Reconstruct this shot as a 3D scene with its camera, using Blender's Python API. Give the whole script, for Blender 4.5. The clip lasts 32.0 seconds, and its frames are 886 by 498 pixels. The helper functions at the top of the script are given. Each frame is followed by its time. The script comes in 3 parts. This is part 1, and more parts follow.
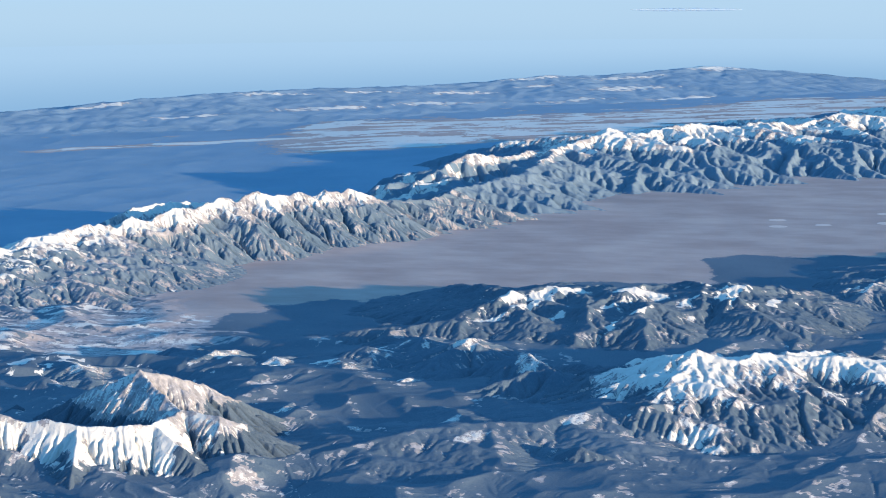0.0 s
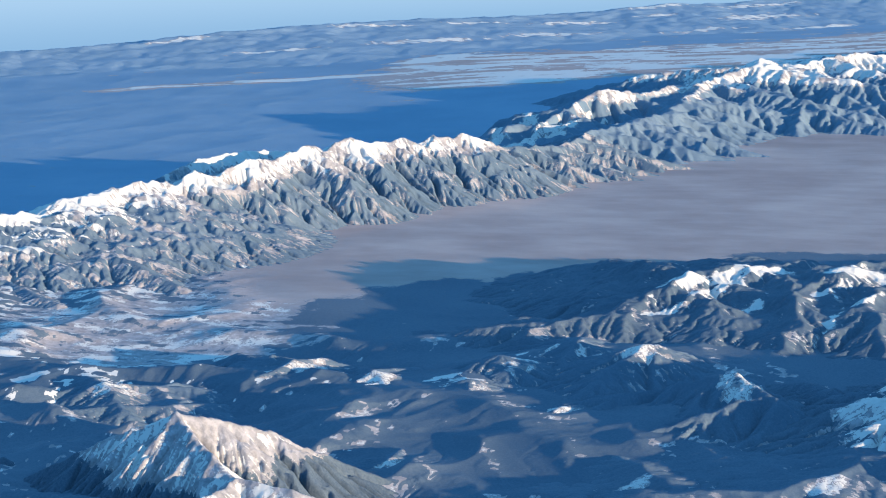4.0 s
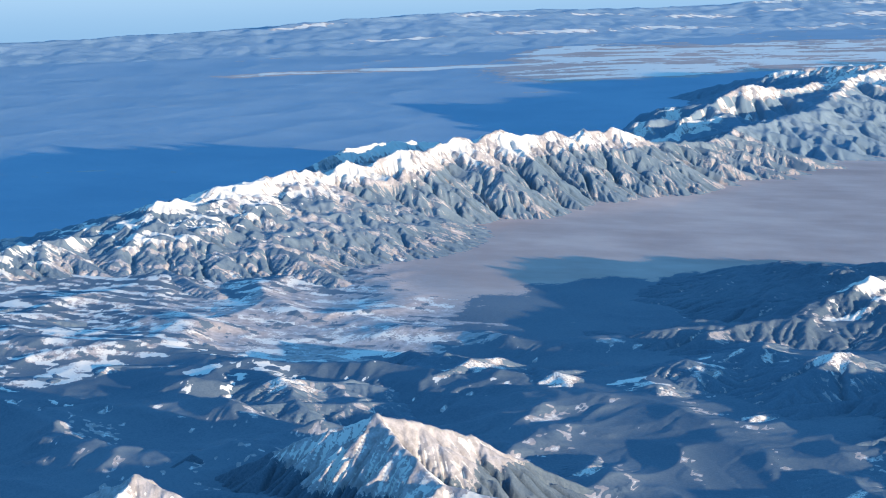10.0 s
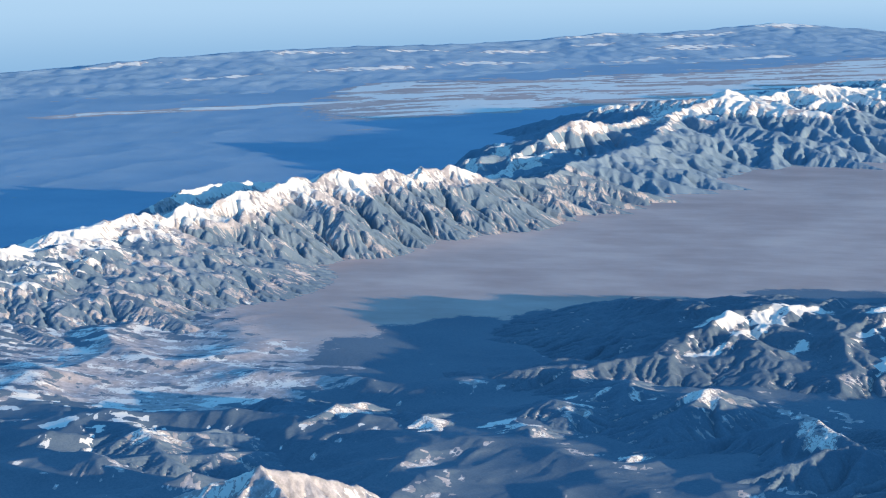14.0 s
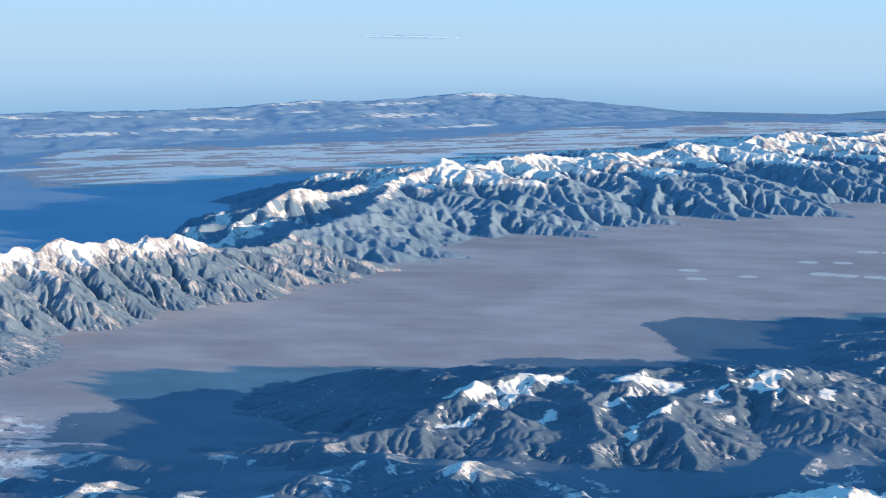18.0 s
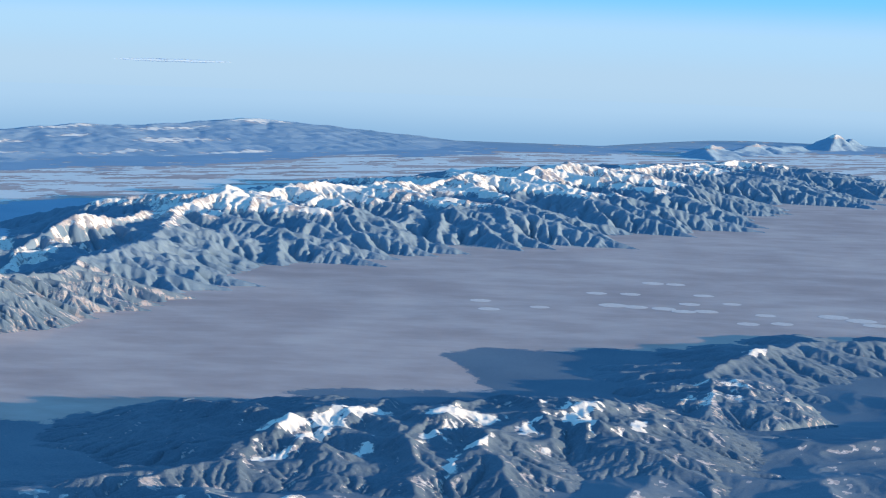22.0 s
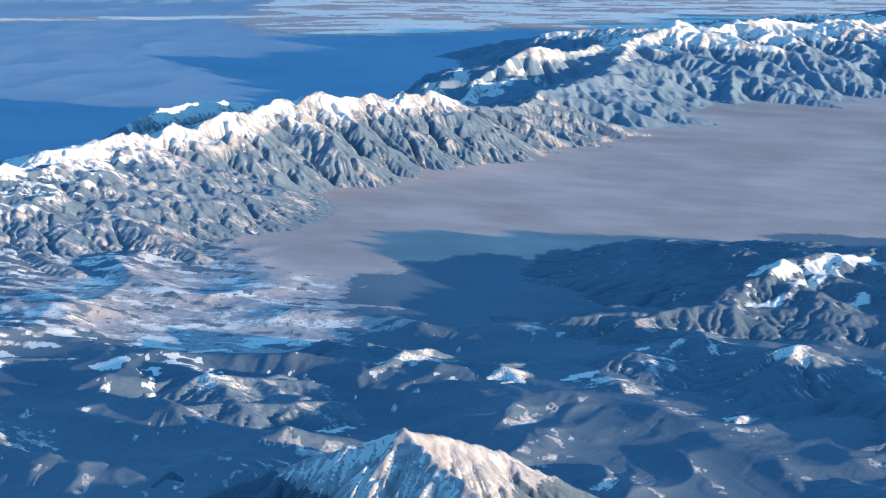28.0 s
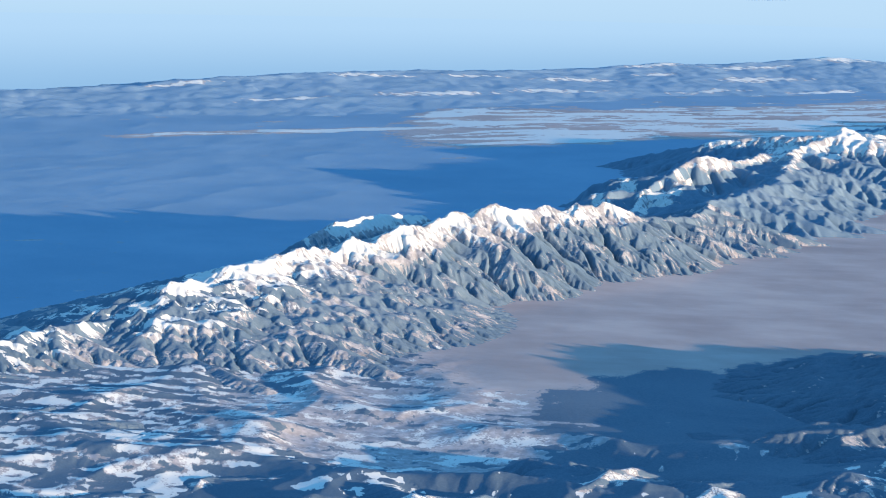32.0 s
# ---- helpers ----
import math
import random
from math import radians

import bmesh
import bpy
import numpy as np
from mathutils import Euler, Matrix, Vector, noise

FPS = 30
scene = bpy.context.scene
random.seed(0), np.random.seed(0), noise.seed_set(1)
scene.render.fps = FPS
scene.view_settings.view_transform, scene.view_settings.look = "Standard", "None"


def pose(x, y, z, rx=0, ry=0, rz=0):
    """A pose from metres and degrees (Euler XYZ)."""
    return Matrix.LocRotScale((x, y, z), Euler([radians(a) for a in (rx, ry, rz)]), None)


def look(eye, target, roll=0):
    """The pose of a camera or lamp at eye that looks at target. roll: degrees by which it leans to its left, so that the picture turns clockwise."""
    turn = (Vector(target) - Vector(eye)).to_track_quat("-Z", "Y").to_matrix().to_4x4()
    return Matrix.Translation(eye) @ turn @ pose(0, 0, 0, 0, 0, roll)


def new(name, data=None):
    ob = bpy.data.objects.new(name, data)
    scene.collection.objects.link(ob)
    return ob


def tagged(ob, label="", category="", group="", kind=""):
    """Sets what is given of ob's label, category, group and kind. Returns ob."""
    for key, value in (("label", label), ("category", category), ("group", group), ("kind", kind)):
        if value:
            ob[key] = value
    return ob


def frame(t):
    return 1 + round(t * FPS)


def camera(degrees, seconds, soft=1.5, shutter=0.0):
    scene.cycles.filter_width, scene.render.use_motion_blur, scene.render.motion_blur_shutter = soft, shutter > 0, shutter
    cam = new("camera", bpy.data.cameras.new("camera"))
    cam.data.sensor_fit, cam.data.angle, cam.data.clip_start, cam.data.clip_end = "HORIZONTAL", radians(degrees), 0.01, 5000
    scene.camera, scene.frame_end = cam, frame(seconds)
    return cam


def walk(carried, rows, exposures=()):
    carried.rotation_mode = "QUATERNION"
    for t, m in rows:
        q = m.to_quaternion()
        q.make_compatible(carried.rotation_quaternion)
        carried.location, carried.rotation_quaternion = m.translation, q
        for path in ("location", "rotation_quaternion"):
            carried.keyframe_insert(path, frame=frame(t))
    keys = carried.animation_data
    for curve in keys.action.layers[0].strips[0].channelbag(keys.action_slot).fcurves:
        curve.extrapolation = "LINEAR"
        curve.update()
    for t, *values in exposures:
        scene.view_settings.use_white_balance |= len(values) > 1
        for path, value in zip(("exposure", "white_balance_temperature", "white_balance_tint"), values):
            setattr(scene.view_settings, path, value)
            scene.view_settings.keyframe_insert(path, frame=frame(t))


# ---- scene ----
# A winter landscape seen from an airliner, at 1:400 (2.5 units to the kilometre): its 300 km of depth lie well inside
# the camera's fixed clipping distance, and the camera's opening pull-back, which stands in for a zoom, stays short.
# The plan below is in kilometres: x east, y north, z above the sea.
FOV = 24.30
ROWS = (  # seconds, x, y, z, heading to the left of north, pitch, roll
    (0.0, -96.25, 21.64, 29.12, -107.59, -8.40, -0.43),
    (0.5, -96.06, 21.94, 29.15, -107.24, -8.36, -0.46),
    (1.0, -87.89, 19.70, 28.22, -106.91, -8.30, -0.70),
    (2.0, -67.23, 13.96, 25.95, -106.44, -8.42, -0.81),
    (2.5, -66.97, 14.20, 25.95, -106.21, -8.58, -0.77),
    (3.0, -66.74, 14.43, 25.95, -105.83, -9.02, -0.84),
    (3.5, -66.47, 14.66, 25.97, -105.33, -9.58, -0.94),
    (4.0, -66.23, 14.90, 25.97, -104.88, -10.09, -1.09),
    (4.5, -65.98, 15.13, 25.98, -104.63, -10.49, -1.16),
    (6.5, -64.96, 16.07, 25.94, -104.41, -11.24, -0.72),
    (7.0, -64.72, 16.31, 25.94, -103.89, -11.19, -0.68),
    (7.5, -64.46, 16.55, 25.95, -103.30, -11.09, -0.68),
    (8.0, -64.23, 16.77, 25.94, -102.74, -10.92, -0.65),
    (8.5, -63.97, 17.00, 25.94, -102.35, -10.76, -0.65),
    (9.0, -63.72, 17.23, 25.93, -102.17, -10.59, -0.58),
    (9.5, -63.47, 17.47, 25.94, -102.14, -10.46, -0.42),
    (10.0, -63.23, 17.70, 25.93, -102.20, -10.35, -0.31),
    (10.5, -62.97, 17.93, 25.93, -102.32, -10.23, -0.24),
    (11.0, -62.72, 18.18, 25.93, -102.48, -10.08, -0.19),
    (11.5, -62.46, 18.41, 25.94, -102.72, -9.86, -0.29),
    (12.0, -62.22, 18.64, 25.94, -103.18, -9.60, -0.30),
    (12.5, -61.97, 18.89, 25.94, -103.97, -9.39, -0.32),
    (13.0, -61.71, 19.11, 25.94, -105.10, -9.31, -0.36),
    (13.5, -61.46, 19.35, 25.93, -106.44, -9.34, -0.37),
    (14.0, -61.21, 19.58, 25.92, -107.77, -9.38, -0.42),
    (14.5, -60.96, 19.81, 25.92, -108.94, -9.31, -0.40),
    (16.5, -59.93, 20.75, 25.93, -113.21, -8.32, 0.14),
    (17.0, -59.66, 20.98, 25.93, -114.33, -8.02, 0.31),
    (17.5, -59.43, 21.23, 25.92, -115.43, -7.75, 0.45),
    (18.0, -59.17, 21.45, 25.94, -116.49, -7.52, 0.62),
    (18.5, -58.92, 21.69, 25.93, -117.54, -7.34, 0.80),
    (19.0, -58.66, 21.92, 25.94, -118.53, -7.20, 0.97),
    (19.5, -58.42, 22.15, 25.94, -119.46, -7.09, 1.16),
    (20.0, -58.15, 22.39, 25.95, -120.36, -7.02, 1.33),
    (20.5, -57.92, 22.62, 25.93, -121.23, -6.94, 1.49),
    (21.0, -57.66, 22.85, 25.94, -122.06, -6.87, 1.71),
    (21.5, -57.40, 23.08, 25.95, -122.82, -6.76, 1.84),
    (22.0, -57.14, 23.33, 25.95, -123.32, -6.63, 2.01),
    (22.5, -56.90, 23.57, 25.95, -123.37, -6.54, 2.00),
    (23.0, -56.64, 23.80, 25.95, -122.92, -6.45, 1.83),
    (23.5, -56.39, 24.02, 25.95, -122.07, -6.42, 1.70),
    (24.0, -56.13, 24.26, 25.94, -121.09, -6.55, 1.67),
    (24.5, -55.87, 24.49, 25.95, -120.12, -6.96, 1.86),
    (25.0, -55.62, 24.71, 25.96, -119.19, -7.64, 1.91),
    (25.5, -55.38, 24.95, 25.94, -118.14, -8.46, 1.89),
    (26.0, -55.12, 25.17, 25.94, -116.88, -9.28, 1.73),
    (26.5, -54.87, 25.39, 25.95, -115.51, -10.03, 1.62),
    (28.5, -53.83, 26.40, 25.94, -111.41, -11.86, 2.18),
    (29.0, -53.59, 26.62, 25.93, -110.71, -11.79, 1.99),
    (29.5, -53.33, 26.87, 25.94, -110.12, -11.53, 1.74),
    (30.0, -53.10, 27.09, 25.93, -109.54, -11.11, 1.54),
    (30.5, -52.83, 27.32, 25.94, -109.01, -10.54, 1.40),
    (31.0, -52.59, 27.54, 25.95, -108.61, -9.89, 1.32),
    (31.5, -52.33, 27.77, 25.95, -108.39, -9.29, 1.26),
    (32.0, -52.09, 27.99, 25.95, -108.30, -8.78, 1.18),
)
cam = camera(FOV, 32.0, soft=1.0)
walk(cam, [(t, pose(x, y, z, 90 + pitch, 0, yaw) @ pose(0, 0, 0, 0, 0, roll))
           for t, x, y, z, yaw, pitch, roll in ROWS],
     exposures=[(0.0, 1.9, 6100, 5), (4.5, 1.97, 6100, 5), (7.0, 2.1, 6100, 5), (9.5, 2.08, 6100, 5), (12.5, 1.97, 6100, 5), (16.5, 1.92, 6100, 5), (26.5, 1.92, 6100, 5),
                (28.5, 2.1, 6100, 5), (32.0, 2.02, 6100, 5)])

# ---- world, sun ----
SUN_AZ, SUN_EL = 236.0, 6.2
world = bpy.data.worlds.new("winter_sky")
scene.world = world
world.use_nodes = True
wn = world.node_tree
sky = wn.nodes.new("ShaderNodeTexSky")
sky.sky_type = "NISHITA"
sky.sun_disc = False
sky.sun_elevation, sky.sun_rotation = radians(SUN_EL), radians(SUN_AZ)
sky.altitude, sky.air_density, sky.dust_density, sky.ozone_density = 3000.0, 1.0, 1.0, 2.0
# the clear sky of high air lit many times over: pale along the horizon, deep blue above
place = wn.nodes.new("ShaderNodeTexCoord")
split = wn.nodes.new("ShaderNodeSeparateXYZ")
wn.links.new(place.outputs["Generated"], split.inputs[0])
span = wn.nodes.new("ShaderNodeMapRange")
span.inputs["From Min"].default_value, span.inputs["From Max"].default_value = -0.08, 0.50
wn.links.new(split.outputs["Z"], span.inputs["Value"])
ramp = wn.nodes.new("ShaderNodeValToRGB")
ramp.color_ramp.interpolation = "EASE"
ramp.color_ramp.elements[0].position, ramp.color_ramp.elements[0].color = 0.03, (0.205, 0.30, 0.41, 1)
ramp.color_ramp.elements[1].position, ramp.color_ramp.elements[1].color = 1.0, (0.095, 0.29, 0.60, 1)
for at, colour in ((0.085, (0.25, 0.338, 0.435)), (0.122, (0.235, 0.355, 0.48)), (0.160, (0.10, 0.305, 0.66)), (0.345, (0.095, 0.32, 0.68))):
    ramp.color_ramp.elements.new(at).color = (*colour, 1)
wn.links.new(span.outputs["Result"], ramp.inputs[0])
both = wn.nodes.new("ShaderNodeMix")
both.data_type = "RGBA"
both.inputs["Factor"].default_value = 0.994
back = wn.nodes["Background"]
back.inputs["Strength"].default_value = 0.50
wn.links.new(sky.outputs[0], both.inputs["A"])
wn.links.new(ramp.outputs["Color"], both.inputs["B"])
wn.links.new(both.outputs["Result"], back.inputs[0])

sun_dir = Vector((math.sin(radians(SUN_AZ)) * math.cos(radians(SUN_EL)),
                  math.cos(radians(SUN_AZ)) * math.cos(radians(SUN_EL)), math.sin(radians(SUN_EL))))
sun = new("sun", bpy.data.lights.new("sun", "SUN"))
sun.data.energy, sun.data.angle, sun.data.color = 3.25, radians(0.5), (1.0, 0.75, 0.50)
sun.matrix_world = look(sun_dir * 100, (0, 0, 0))

# ---- plan: kilometres to scene units, on the curved earth ----
UNIT = 2.5
EARTH = 7454.0           # radius in km, with refraction
HUB_X, HUB_Y = -24.07, 8.21


def to_world(x, y, z):
    drop = ((x - HUB_X) ** 2 + (y - HUB_Y) ** 2) / (2 * EARTH)
    return np.stack([x, y, z - drop], -1) * UNIT


# ---- noise on arrays ----
rng = np.random.default_rng(7)
PERM = rng.permutation(512)
GRAD = rng.uniform(0, 2 * np.pi, 512)
GX, GY = np.cos(GRAD), np.sin(GRAD)


def perlin(x, y):
    xi, yi = np.floor(x).astype(np.int64), np.floor(y).astype(np.int64)
    u, v = x - xi, y - yi

    def corner(i, j):
        k = PERM[(PERM[(xi + i) & 511] + yi + j) & 511]
        return GX[k] * (u - i) + GY[k] * (v - j)
    a = u * u * u * (u * (u * 6 - 15) + 10)
    b = v * v * v * (v * (v * 6 - 15) + 10)
    lo = corner(0, 0) * (1 - a) + corner(1, 0) * a
    hi = corner(0, 1) * (1 - a) + corner(1, 1) * a
    return (lo * (1 - b) + hi * b) * 1.5


def fbm(x, y, size, octaves=4, gain=0.5, shift=0.0):
    out, amp, f = 0.0, 1.0, 1.0 / size
    for o in range(octaves):
        out = out + amp * perlin(x * f + 17.3 * o + shift, y * f - 9.1 * o + shift)
        amp, f = amp * gain, f * 2.03
    return out


def ridged(x, y, size, octaves=4, gain=0.5, shift=0.0):
    out, amp, f, w = 0.0, 1.0, 1.0 / size, 1.0
    for o in range(octaves):
        n = (1 - np.abs(perlin(x * f + 7.7 * o + shift, y * f + 3.1 * o - shift))) ** 2 * w
        out, w = out + n * amp, np.clip(n * 1.4, 0, 1)
        amp, f = amp * gain, f * 2.1
    return out


def smooth(a, b, x):
    t = np.clip((x - a) / (b - a), 0, 1)
    return t * t * (3 - 2 * t)


# ---- the lie of the land without its mountains ----
def crest_side(x, y):
    """Kilometres east (+) or west (-) of the long range's crest line."""
    line = np.interp(-y, (-12, -4, 5.3, 9, 15, 25, 43, 61, 100), (13.5, 17.8, 25.4, 27, 33, 43, 50, 60, 66))
    return x - line


def lowland(x, y):
    side = crest_side(x, y)
    valley = 2.33 + 0.010 * np.clip(y + 20, 0, 40) + 0.05 * np.clip(y - 1, 0, 12) * smooth(22, 6, x)
    edge = np.interp(-y, (-12, 2, 12, 19, 24, 32, 60), (2, 12, 13.5, 13, 11, 8, 4))
    west = 0.42 * smooth(0, 11, edge - x)
    apron = 0.10 * smooth(-5, -1, side)
    front = valley + west + apron
    rear = 2.12 + 0.35 * smooth(-8, -22, y) + 0.25 * smooth(40, 75, x) * smooth(-20, -5, y) - 0.006 * np.clip(x - 105, 0, 200)
    z = front + (rear - front) * smooth(-1, 4, side)
    rough = 0.16 * smooth(0, 4, edge - x) + 0.03 * smooth(8, 22, side) * smooth(-16, -8, y) * smooth(130, 100, x)
    rough = rough + 0.19 * smooth(-2, 2, y) * smooth(-1, -5, side)
    far = smooth(100, 130, x)
    z = z + rough * (1 - far) * (ridged(x + 0.6 * fbm(x, y, 3.0, 2, 0.5, 6.0), y, 4.6, 5, 0.42) - 0.9) + 0.004 * fbm(x, y, 4.0, 2)
    return np.maximum(z, 1.3)


# ---- materials ----
def nodes_for(name):
    mat = bpy.data.materials.new(name)
    mat.use_nodes = True
    nt = mat.node_tree
    return mat, nt, nt.nodes["Principled BSDF"]


def link(nt, a, b):
    nt.links.new(a, b)


def noise_node(nt, coord, scale, detail=5.0, rough=0.6):
    n = nt.nodes.new("ShaderNodeTexNoise")
    n.inputs["Scale"].default_value, n.inputs["Detail"].default_value = scale, detail
    n.inputs["Roughness"].default_value = rough
    link(nt, coord, n.inputs["Vector"])
    return n.outputs["Fac"]


def math_node(nt, op, a, b=None, c=None, clamp=False):
    n = nt.nodes.new("ShaderNodeMath")
    n.operation, n.use_clamp = op, clamp
    for i, v in enumerate((a, b, c)):
        if v is None:
            continue
        if isinstance(v, (int, float)):
            n.inputs[i].default_value = v
        else:
            link(nt, v, n.inputs[i])
    return n.outputs[0]


def step_node(nt, value, lo, hi):
    n = nt.nodes.new("ShaderNodeMapRange")
    n.interpolation_type = "SMOOTHSTEP"
    n.inputs["From Min"].default_value, n.inputs["From Max"].default_value = lo, hi
    link(nt, value, n.inputs["Value"])
    return n.outputs["Result"]


def mix_node(nt, fac, a, b):
    n = nt.nodes.new("ShaderNodeMix")
    n.data_type = "RGBA"
    link(nt, fac, n.inputs["Factor"])
    for v, s in ((a, n.inputs["A"]), (b, n.inputs["B"])):
        if isinstance(v, tuple):
            s.default_value = (*v, 1)
        else:
            link(nt, v, s)
    return n.outputs["Result"]


def attr_node(nt, name):
    n = nt.nodes.new("ShaderNodeAttribute")
    n.attribute_name = name
    return n.outputs["Fac"]


SNOW, ROCK_A, ROCK_B = (0.53, 0.51, 0.47), (0.21, 0.203, 0.212), (0.34, 0.325, 0.33)
TAN_A, TAN_B = (0.285, 0.215, 0.195), (0.425, 0.335, 0.295)
# both forest pairs are lightened and blued to stand for haze in the air
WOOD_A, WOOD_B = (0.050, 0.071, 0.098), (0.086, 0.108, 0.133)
HAZE_WOOD_A, HAZE_WOOD_B = (0.152, 0.226, 0.298), (0.195, 0.268, 0.338)      # forest with the haze of distance painted into its colour


def land_material(name, grain=1.0, relief=0.25, mottle=1.0):
    """Snow, forest and bare ground, laid by the mesh's snow and wood cover and broken up by noise."""
    mat, nt, bsdf = nodes_for(name)
    coord = nt.nodes.new("ShaderNodeTexCoord").outputs["Object"]
    fine = noise_node(nt, coord, 3.2 * grain, 6.0, 0.65)
    tiny = noise_node(nt, coord, 13.0 * grain, 5.0, 0.65)
    lie = nt.nodes.new("ShaderNodeMapping")      # streaks in the ground colour, turned to lie level across the camera's view
    lie.vector_type = "TEXTURE"
    lie.inputs["Rotation"].default_value, lie.inputs["Scale"].default_value = (0, 0, radians(62)), (1.5, 0.8, 1.0)
    link(nt, coord, lie.inputs["Vector"])
    broad = noise_node(nt, lie.outputs[0], 0.30 * grain, 8.0, 0.62)
    stain = noise_node(nt, coord, 0.13 * grain, 4.0, 0.55)
    rock = mix_node(nt, step_node(nt, fine, 0.35, 0.65), ROCK_A, ROCK_B)
    tan = mix_node(nt, step_node(nt, math_node(nt, "MULTIPLY_ADD", stain, 0.5, math_node(nt, "MULTIPLY", broad, 0.55)), 0.34, 0.74), TAN_A, TAN_B)
    bare = mix_node(nt, attr_node(nt, "rock"), tan, rock)
    stand = step_node(nt, math_node(nt, "MULTIPLY_ADD", stain, 0.5, math_node(nt, "MULTIPLY", tiny, 0.5)), 0.38, 0.64)
    # blends the forest towards its haze-painted colour to imitate distance
    wood = mix_node(nt, attr_node(nt, "haze_tint"), mix_node(nt, stand, WOOD_A, WOOD_B), mix_node(nt, stand, HAZE_WOOD_A, HAZE_WOOD_B))
    breakup = math_node(nt, "ADD", math_node(nt, "MULTIPLY_ADD", fine, 0.8, -0.4),
                        math_node(nt, "MULTIPLY_ADD", tiny, 0.9, -0.45))
    s = math_node(nt, "MULTIPLY_ADD", breakup, mottle, attr_node(nt, "snow"))
    open_ground = mix_node(nt, step_node(nt, s, 0.45, 0.56), bare, SNOW)
    dots = math_node(nt, "ADD", math_node(nt, "MULTIPLY_ADD", tiny, 0.9, -0.45), math_node(nt, "MULTIPLY_ADD", fine, 0.7, -0.35))
    w = math_node(nt, "MULTIPLY_ADD", dots, mottle, attr_node(nt, "wood"))
    treed = step_node(nt, w, 0.44, 0.56)
    link(nt, mix_node(nt, treed, open_ground, wood), bsdf.inputs["Base Color"])
    bsdf.inputs["Roughness"].default_value = 0.75
    bsdf.inputs["Specular IOR Level"].default_value = 0.06
    bump = nt.nodes.new("ShaderNodeBump")
    bump.inputs["Strength"].default_value, bump.inputs["Distance"].default_value = relief, 0.10 / grain
    crag = nt.nodes.new("ShaderNodeTexNoise")
    crag.noise_type = "RIDGED_MULTIFRACTAL"
    crag.inputs["Scale"].default_value, crag.inputs["Detail"].default_value = 3.2 * grain, 6.0
    link(nt, coord, crag.inputs["Vector"])
    link(nt, math_node(nt, "MULTIPLY_ADD", crag.outputs["Fac"], 0.5, tiny), bump.inputs["Height"])
    link(nt, bump.outputs[0], bsdf.inputs["Normal"])
    return mat


MOUNTAIN = land_material("mountain_surface", 1.0, 0.40, 1.25)
PLAIN = land_material("lowland_surface", 0.8, 0.12, 1.2)


# ---- height grids and meshes ----
SIDES = ((0, 1), (1, 1), (1, 0), (1, -1), (0, -1), (-1, -1), (-1, 0), (-1, 1))


def carve(x, y, z, floor, rounds=18, power=0.06, steepest=1.1):
    """Lets streams cut valleys into a height grid: each round water runs to the steepest neighbour,
    gathers, and wears the bed down by the root of its catchment; what lies at the floor stays."""
    rows, cols = z.shape
    idx = np.arange(z.size).reshape(rows, cols)
    pad_x, pad_y, pad_i = np.pad(x, 1, mode="edge"), np.pad(y, 1, mode="edge"), np.pad(idx, 1, mode="edge")
    near = []
    for dj, di in SIDES:
        cut = (slice(1 + dj, rows + 1 + dj), slice(1 + di, cols + 1 + di))
        near.append((cut, np.hypot(pad_x[cut] - x, pad_y[cut] - y) + 1e-6, pad_i[cut]))
    step = np.median(near[0][1])
    area = (near[0][1] * near[2][1] / step ** 2).ravel()
    for r in range(rounds):
        pad = np.pad(z, 1, mode="edge")
        best, to = np.zeros(z.shape), idx.copy()
        gap = np.full(z.shape, step)
        for cut, dist, where in near:
            fall = (z - pad[cut]) / dist
            up = fall > best
            best[up], to[up], gap[up] = fall[up], where[up], dist[up]
        to[z <= floor] = idx[z <= floor]
        to = to.ravel()
        root = to == idx.ravel()
        # catchments by path doubling
        load, jump, live = area.copy(), to.copy(), ~root
        for _ in range(11):
            load += np.bincount(jump[live], load[live], z.size)
            live &= ~root[jump]
            jump = jump[jump]
        wear = power * np.sqrt(load) * step / gap.ravel()
        wear[root] = 0
        a, b, jump = z.ravel() / (1 + wear), wear / (1 + wear), to.copy()
        b[root], a[root] = 0, z.ravel()[root]
        for _ in range(11):
            a = a + b * a[jump]
            b = b * b[jump]
            jump = jump[jump]
        z = a.reshape(rows, cols)
        if r % 3 == 2:
            soft = blurred(z, 1)
            z = np.where(best > steepest, soft, z * 0.98 + soft * 0.02)
    return z


def blurred(h, times=1):
    for _ in range(times):
        p = np.pad(h, 1, mode="edge")
        h = (p[:-2, 1:-1] + p[2:, 1:-1] + p[1:-1, :-2] + p[1:-1, 2:] + 4 * h) / 8
    return h


